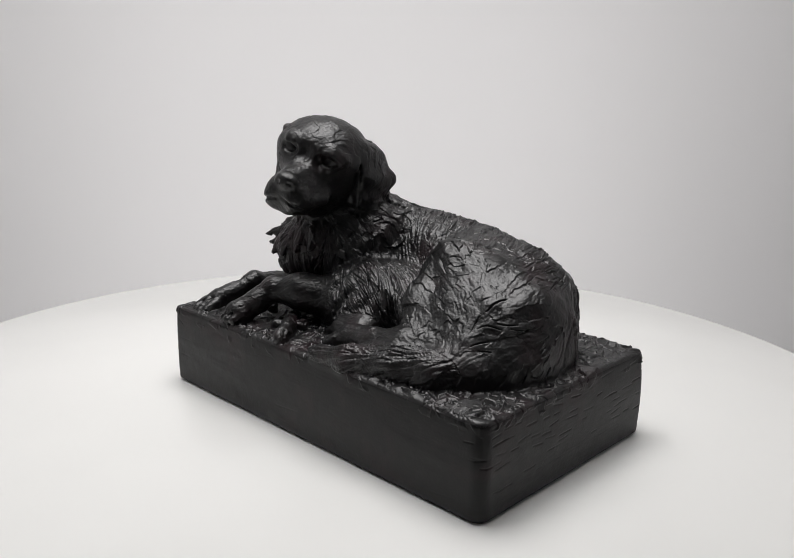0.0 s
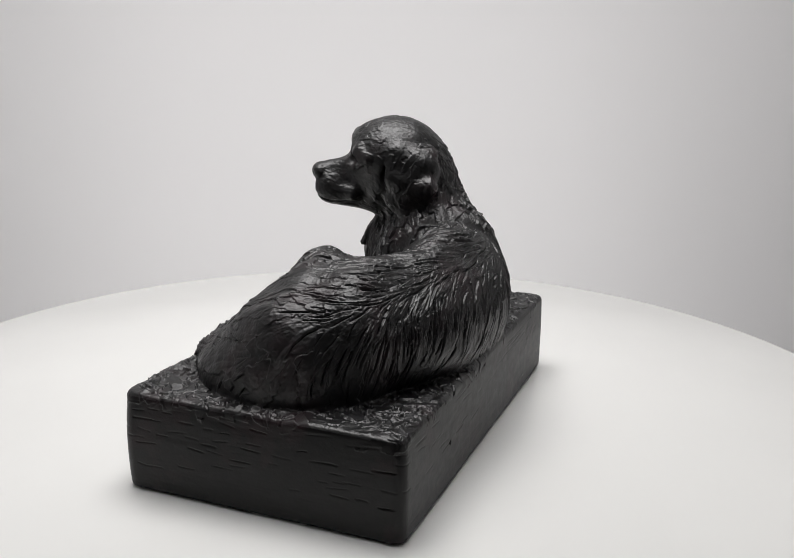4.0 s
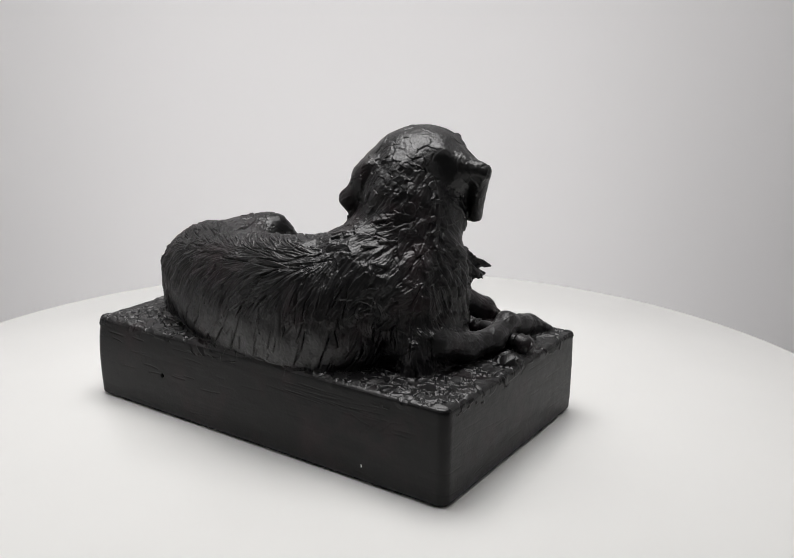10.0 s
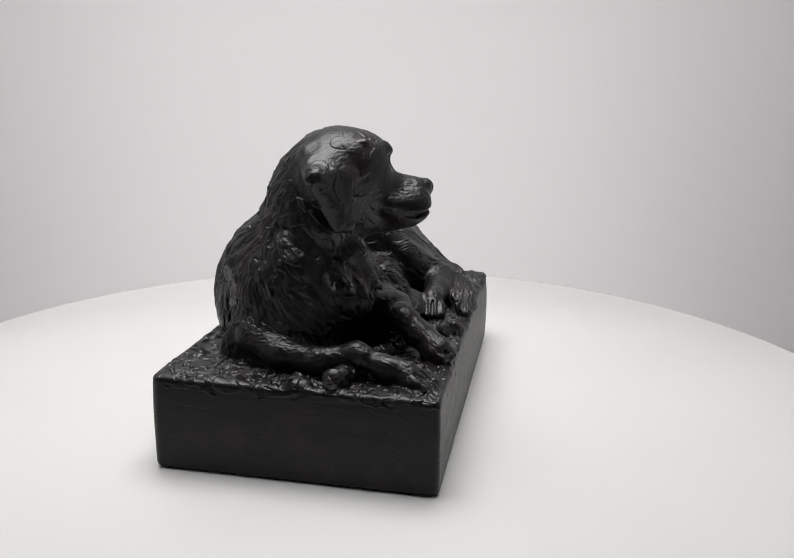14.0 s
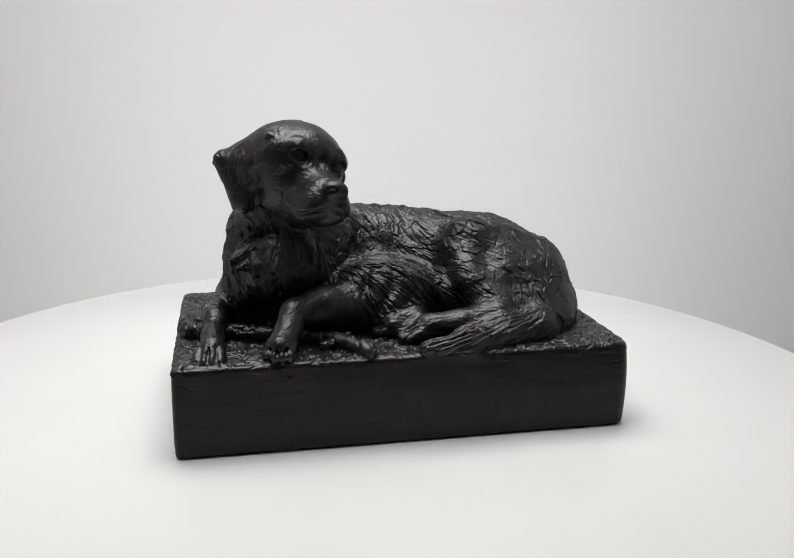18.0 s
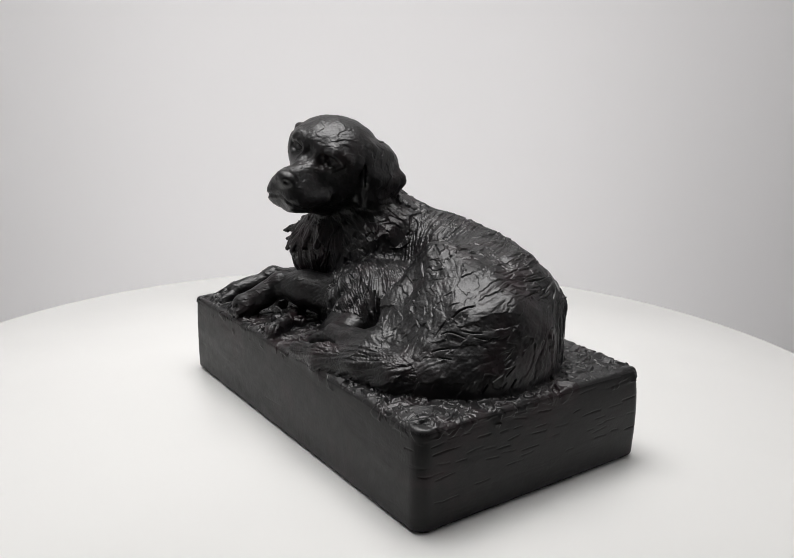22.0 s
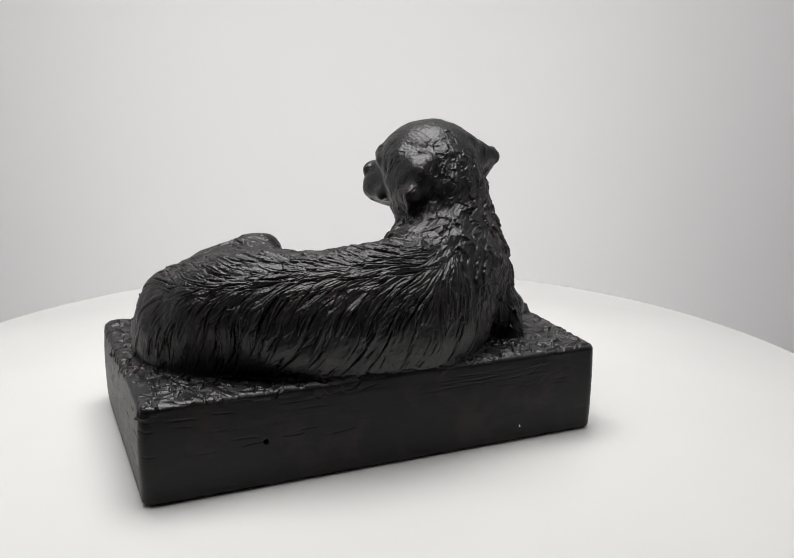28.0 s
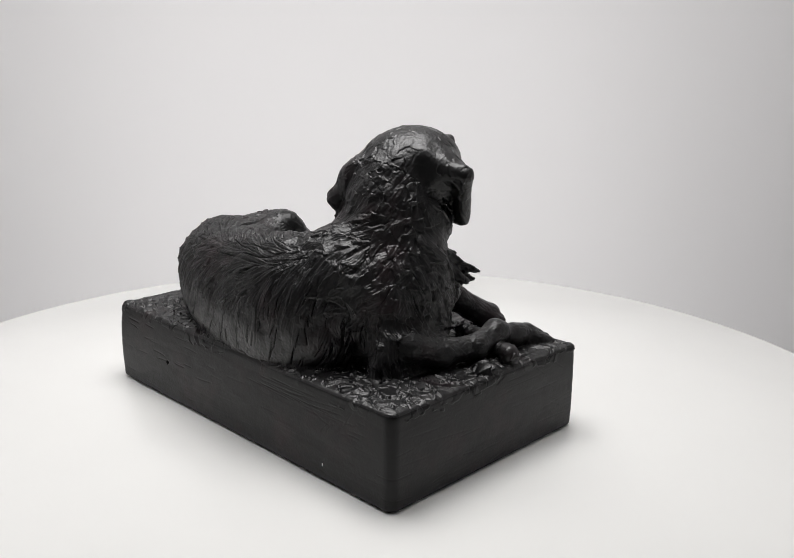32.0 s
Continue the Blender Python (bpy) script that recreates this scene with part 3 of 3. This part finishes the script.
# neighbouring hair runs together, and sways
furry = (BODY, NECK, RUFF, THIGH)
hair = np.isin(where, furry)
key = np.floor((points - LOW) / 4.0).astype(int)
grid = np.zeros((*(key.max(0) + 1), 4))
np.add.at(grid, tuple(key[hair].T), np.concatenate([flow[hair], np.ones((hair.sum(), 1))], 1))
for _ in range(2):
    for axis in range(3):
        grid = grid + 0.5 * np.roll(grid, 1, axis) + 0.5 * np.roll(grid, -1, axis)
mean = grid[tuple(key.T)]
flow[hair] = mean[hair, :3] / mean[hair, 3:]
flow -= normal * (flow * normal).sum(1, keepdims=True)
flow /= np.linalg.norm(flow, axis=1, keepdims=True) + 1e-9
swell = rng.normal(0, 1, (9, 3)) / rng.uniform(10, 18, 9)[:, None]
turn = 0.22 * sum(np.sin(points @ w + f) for w, f in zip(swell, rng.uniform(0, 6.3, 9))) / 2.1
turn = np.where(hair, turn, 0.3 * turn)[:, None]
flow = flow * np.cos(turn) + np.cross(normal, flow) * np.sin(turn)

ragged = 0.07 * sum(np.sin(points @ w + f) for w, f in zip(rng.normal(0, 1, (18, 3)) * 1.2, rng.uniform(0, 6.3, 18))) / 3.0
dabs = Dabs()
plates = (where == BODY) & (pz < 68) & (py > 30)
crown = np.isin(where, (HEAD, NECK)) & (pz > 112)
# hand-modelled unevenness
waves = rng.normal(0, 1, (28, 3)) / rng.uniform(2.2, 6.0, 28)[:, None]
bumps = sum(np.sin(points @ w + f) for w, f in zip(waves, rng.uniform(0, 6.3, 28))) / 28 ** 0.5
# broad flats first, then locks, then cuts
near_spine = reach[:, 0] < 18
dabs.press(shingled(pick((BODY,), 230, ~belly & ~near_spine)), flow, 14, 6.5, 0.6, 0.15, 0.4, zones=furry, tilt=0.3, edge=0.06)
dabs.press(shingled(pick((BODY,), 90, plates)), flow, 13, 6.0, 0.6, 0.15, 0.4, zones=furry, tilt=0.3, edge=0.05)
dabs.press(shingled(pick((THIGH,), 130, ~belly)), flow, 13, 5.4, 1.0, 0.18, 0.4, zones=(THIGH, BODY), tilt=0.4, edge=0.05)
dabs.press(pick((THIGH,), 60, (py < 4) & (pz > 52) & (px < 80)), flow, 6.5, 4.0, 0.55, 0.5, 0.6, zones=(THIGH, BODY), tilt=0.5, edge=0.12)
dabs.press(shingled(pick((BODY,), 240, ~plates & ~belly & near_spine & (py > 36))), flow, 13, 2.0, 0.95, 0.12, 0.9, zones=furry, tilt=0.5, edge=0.16, comb=0.1)
dabs.press(shingled(pick((BODY,), 70, ~plates & ~belly & ~near_spine & (pz > 66))), flow, 15, 2.2, 0.8, 0.12, 0.9, zones=furry, tilt=0.5, edge=0.16, comb=0.1)
dabs.press(shingled(pick((BODY,), 240, ~belly & (py < 38) & (pz > 70))), flow, 7, 3.4, 0.75, 0.25, 0.6, zones=furry, tilt=0.4, edge=0.1)
dabs.press(shingled(pick((BODY,), 150, belly)), flow, 17, 2.9, 1.5, 0.08, 0.7, zones=furry, tilt=0.5, edge=0.25, comb=0.12)
dabs.carve(pick((BODY,), 60, belly), 16, 0.45, 1.2, 0.5, 2.4, 0.1, furry)
dabs.press(pick((NECK, RUFF), 230), flow, 7.5, 4.0, 1.5, 0.4, 0.8, zones=furry, tilt=0.5, edge=0.1, comb=0.05)
dabs.press(pick((BODY,), 150, px < -55), flow, 7, 3.8, 1.3, 0.4, 0.8, zones=furry, tilt=0.5, edge=0.1, comb=0.08)
dabs.press(pick((TAIL,), 170), flow, 13, 2.2, 1.0, 0.16, 0.9, zones=(TAIL,), tilt=0.5, edge=0.2, comb=0.04)
dabs.press(pick((LEG,), 200), flow, 5.0, 2.2, 0.25, 0.3, zones=(LEG,), tilt=0.6, edge=0.15)
dabs.press(pick((KNEE,), 40), flow, 9, 4, 0.3, 0.5, zones=(KNEE,), tilt=0.6, edge=0.3)
dabs.press(pick((HEAD,), 110), flow, 6, 4.4, 0.38, 0.5, zones=(HEAD,), tilt=0.5, edge=0.12)
dabs.press(pick((HEAD, NECK), 120, crown & (py > 14) & (pz < 138)), flow, 3.8, 2.8, 0.9, 0.7, zones=(HEAD, NECK), tilt=0.5, edge=0.1)
dabs.press(pick((EAR,), 80), flow, 6, 3.0, 0.5, 0.4, 0.8, zones=(EAR,), tilt=0.5, edge=0.12)
dabs.carve(pick((BODY,), 130, near_spine & ~belly & (py > 12)), 20, 0.5, 0.8, 0.55, 2.2, 0.1, furry)
dabs.carve(pick((BODY,), 90, plates), 13, 0.42, 1.3, 0.25, 2.4, 0.1, furry)
dabs.carve(pick((BODY,), 110, ~plates & ~belly & (py > 18)), 11, 0.38, 1.2, 0.3, 2.0, 0.1, furry)
dabs.carve(pick((THIGH,), 36), 9, 0.4, 1.2, 0.4, 3.0, 0.12, (THIGH, BODY))


def lattice(q, size):
    """Smooth random values, one knot every size millimetres."""
    table = rng.normal(0, 1, tuple(np.ceil((HIGH - LOW + 60) / size).astype(int) + 3)).astype(np.float32)

    def sample(q):
        g = (q - LOW + 30) / size
        c = np.clip(np.floor(g).astype(np.int32), 0, np.array(table.shape) - 2)
        f = (g - c).astype(np.float32)
        f = f * f * (3 - 2 * f)
        total = 0
        for i in (0, 1):
            for j in (0, 1):
                for k in (0, 1):
                    w = np.abs(1 - i - f[:, 0]) * np.abs(1 - j - f[:, 1]) * np.abs(1 - k - f[:, 2])
                    total = total + w * table[c[:, 0] + i, c[:, 1] + j, c[:, 2] + k]
        return total
    return sample


sheer = (where == 0) & (np.abs(normal[:, 2]) < 0.3)
flow[sheer] = np.stack([-normal[:, 1], normal[:, 0], 0 * px], 1)[sheer]
CELL = 3.0
key = np.floor((points - LOW) / CELL).astype(int) + 4
course_grid = np.zeros((*(key.max(0) + 5), 3), np.float32)
np.add.at(course_grid, tuple(key.T), flow)
for axis in range(3):
    course_grid = course_grid + 0.5 * np.roll(course_grid, 1, axis) + 0.5 * np.roll(course_grid, -1, axis)
course_grid /= np.linalg.norm(course_grid, axis=3, keepdims=True) + 1e-9


def drag(mask, size, along, height, crease=True, share=None):
    """Clay dragged along the flow: rounded locks with sharp creases between them."""
    ids = np.flatnonzero(mask)
    sample, start, face = lattice(points, size), points[ids], normal[ids]
    step = min(1.6, max(along / 4, 0.4))
    total = sample(start)
    for way in (-1, 1):
        p, d = start, flow[ids]
        for _ in range(int(round(along / step))):
            p = p + d * (step * way)
            k = np.clip(np.floor((p - LOW) / CELL).astype(int) + 4, 0, np.array(course_grid.shape[:3]) - 1)
            e = course_grid[tuple(k.T)]
            d = np.where((e * d).sum(1, keepdims=True) > 0.2, e, d)
            total = total + sample(p)
    total = total / (total.std() + 1e-6)
    if crease:
        total = np.minimum(np.abs(total), 1.6) * 1.4 - 1.1
    dabs.lift[ids] += height * total * (1 if share is None else share[ids])


back = (where == BODY) & ~plates & ~belly
chest = np.isin(where, (NECK, RUFF)) | ((where == BODY) & (px < -55))
drag(sheer, 1.4, 16, 0.02)
drag(sheer, 5.0, 12, 0.05, False)
eyes = np.minimum(*(np.linalg.norm(points - np.array(hp(*q)), axis=1) for q in ((29, -10.4, 5), (27, 12, 2.7))))
nose = np.linalg.norm(points - np.array(hp(51, 1, -7)), axis=1)
face = np.isin(where, (HEAD, EAR)) & (eyes > 8)
flat = np.clip((70 - pz + 3.5 * np.sin(px / 5) + 2 * np.sin(px / 2.3 + 1)) / 12, 0, 1) * np.clip((py - 24) / 10, 0, 1)
drag(back | plates, 2.6, 12, 0.2, share=1 - flat)
drag(back | plates, 1.3, 8, 0.09, share=1 - 0.6 * flat)
drag(belly, 2.6, 10, 0.16)
drag(belly, 1.3, 7, 0.08)
drag(back | plates, 5.5, 16, 0.22, share=flat)
drag(where == THIGH, 5.0, 12, 0.12)
drag(where == THIGH, 1.6, 9, 0.05)
drag(chest, 4.5, 8, 0.22)
drag(chest, 1.5, 6, 0.14)
drag(where == TAIL, 2.2, 14, 0.28)
drag(where == TAIL, 1.1, 8, 0.14)
drag(where == LEG, 1.4, 3, 0.06)
drag(face, 4.5, 4, 0.03)
drag(face, 1.4, 2.5, 0.025)
drag((where == MUZZLE) & (nose > 7), 1.3, 1.6, 0.05)
drag(where == KNEE, 1.8, 5, 0.04)
drag(~np.isin(where, (0, GROUND, KNEE)) & (eyes > 8) & (nose > 7), 0.9, 0.5, 0.03, False)
dabs.lift[eyes < 8] *= 0.35
dabs.lift = np.clip(dabs.lift, -2.2, 1.6)
for q in (BODY, THIGH, NECK, RUFF, TAIL, HEAD):
    dabs.lift[where == q] -= 0.8 * dabs.lift[where == q].mean()
soft = np.isin(where, (BODY, THIGH, NECK, RUFF, TAIL)) * 0.3 + np.isin(where, (HEAD, EAR, LEG, KNEE)) * 0.2 + (where == MUZZLE) * 0.12
dabs.lift += soft * bumps
# trodden leaves on the plinth's top
top_side = (normal[:, 2] > 0.4) & (pz > TOP - 4)
around = rng.normal(0, 1, (len(points), 3)) * np.array((1, 1, 0.1))
dabs.press(pick((0, GROUND), 1500, top_side), around, 5.6, 2.7, 1.3, 0.1, 0.6, edge=0.07, zones=(0, GROUND), tilt=0.55)
dabs.press(pick((0,), 420, top_side), around, 3.2, 0.5, 1.2, 0.1, 0.4, zones=(0,), cut=True)
# tool marks on the plinth's sides
wall_side = (np.abs(normal[:, 2]) < 0.3) & (where == 0) & (pz > 2.5)
along = np.stack([-normal[:, 1], normal[:, 0], 0.05 * rng.normal(0, 1, len(points))], 1)
dabs.press(pick((0,), 160, wall_side), along, 18, 5.0, 0.045, 0.02, 0.1, edge=0.8, zones=(0,), tilt=0.4)
end_wall = wall_side & (px > 100)
dabs.press(pick((0,), 64, end_wall & (pz > 12)), along, 4.8, 0.4, 0.34, 0.06, 0.4, zones=(0,), cut=True)
dabs.press(pick((0,), 30, wall_side & (px < 100)), along, 9, 0.4, 0.12, 0.07, 0.6, zones=(0,), cut=True)
# a bundle of long scratches on the back, crossed strokes beside it, and a few on the head's end
back_wall = wall_side & (py > 60)
dabs.press(pick((0,), 16, back_wall & (px < -28) & (px > -70) & (pz > 31) & (pz < 38)), along, 15, 0.4, 0.18, 0.02, 0.3, zones=(0,), cut=True)
dabs.press(pick((0,), 16, back_wall & (px < -68) & (px > -92) & (pz > 24) & (pz < 37)), along + np.array((0, 0, 0.5)), 4.5, 0.4, 0.16, 0.35, 0.6, zones=(0,), cut=True)
dabs.press(pick((0,), 22, back_wall & (px > 5) & (pz > 18)), along, 6, 0.4, 0.25, 0.06, 0.6, zones=(0,), cut=True)
head_wall = wall_side & (px < -104)
dabs.press(pick((0,), 9, head_wall & (py < -25) & (pz > 14)), along + np.array((0, 0, -0.6)), 6, 0.45, 0.15, 0.05, 0.3, zones=(0,), cut=True)
dabs.press(pick((0,), 12, head_wall), along, 13, 0.4, 0.1, 0.03, 0.5, zones=(0,), cut=True)
rim = np.clip(np.minimum(109.5 - np.abs(px), 63.5 - np.abs(py)) / 3.5, 0.4, 1)
upper = (where == 0) & (pz > TOP - 5)
dabs.lift[upper] *= rim[upper]
dabs.lift[pz < 1.2] = 0
points = points + normal * dabs.lift[:, None]
points[:, 2] = np.maximum(points[:, 2], 0.0)

# the small drilled hole in the back
drill = np.array((56.8, 64.4, 21.2))
r = np.hypot(points[:, 0] - drill[0], points[:, 2] - drill[2])
deep = (r < 1.1) & (points[:, 1] > 55) & (where == 0)
points[deep, 1] -= 3.5 * np.clip((1.1 - r[deep]) / 0.5, 0, 1)

# specks of white dust stuck to the back and the rim
fleck = np.zeros(len(points), bool)
for fx, fz, fr in ((-67.0, 7.6, 0.5), (-59.0, 15.0, 0.28), (-101.0, 33.0, 0.3)):
    fleck |= (points[:, 1] > 60) & (np.hypot(points[:, 0] - fx, points[:, 2] - fz) < fr)

shift = Euler((0, 0, radians(-HEADING))).to_matrix() @ AXIS_SHIFT
points = points / 1000 + np.array(shift)
me = bpy.data.meshes.new("dog_sculpture")
me.vertices.add(len(points))
me.vertices.foreach_set("co", points.astype(np.float32).ravel())
me.loops.add(4 * len(quads))
me.loops.foreach_set("vertex_index", quads.astype(np.int32).ravel())
me.polygons.add(len(quads))
me.polygons.foreach_set("loop_start", np.arange(0, 4 * len(quads), 4, dtype=np.int32))
me.polygons.foreach_set("use_smooth", np.ones(len(quads), bool))
me.update(calc_edges=True)
me.materials.append(RESIN)
me.materials.append(RESIN_COAT)
me.materials.append(ACRYLIC)
rough = ~np.isin(where, (0, KNEE)) | ((where == 0) & top_side)
index = rough.astype(np.int32)
index[fleck] = 2
me.polygons.foreach_set("material_index", index[quads[:, 0]])
sculpture = tagged(new("dog_sculpture", me), "black resin sculpture of a resting retriever dog on an oblong plinth", "sculpture")


def motions():
    rows = [(float(t), t * RATE) for t in range(33)]
    walk(sculpture, [(t, pose(0, 0, 0.0003, 0, 0, HEADING - a)) for t, a in rows])
    walk(turntable, [(t, pose(0, 0, 0, 0, 0, -a)) for t, a in rows])


motions()
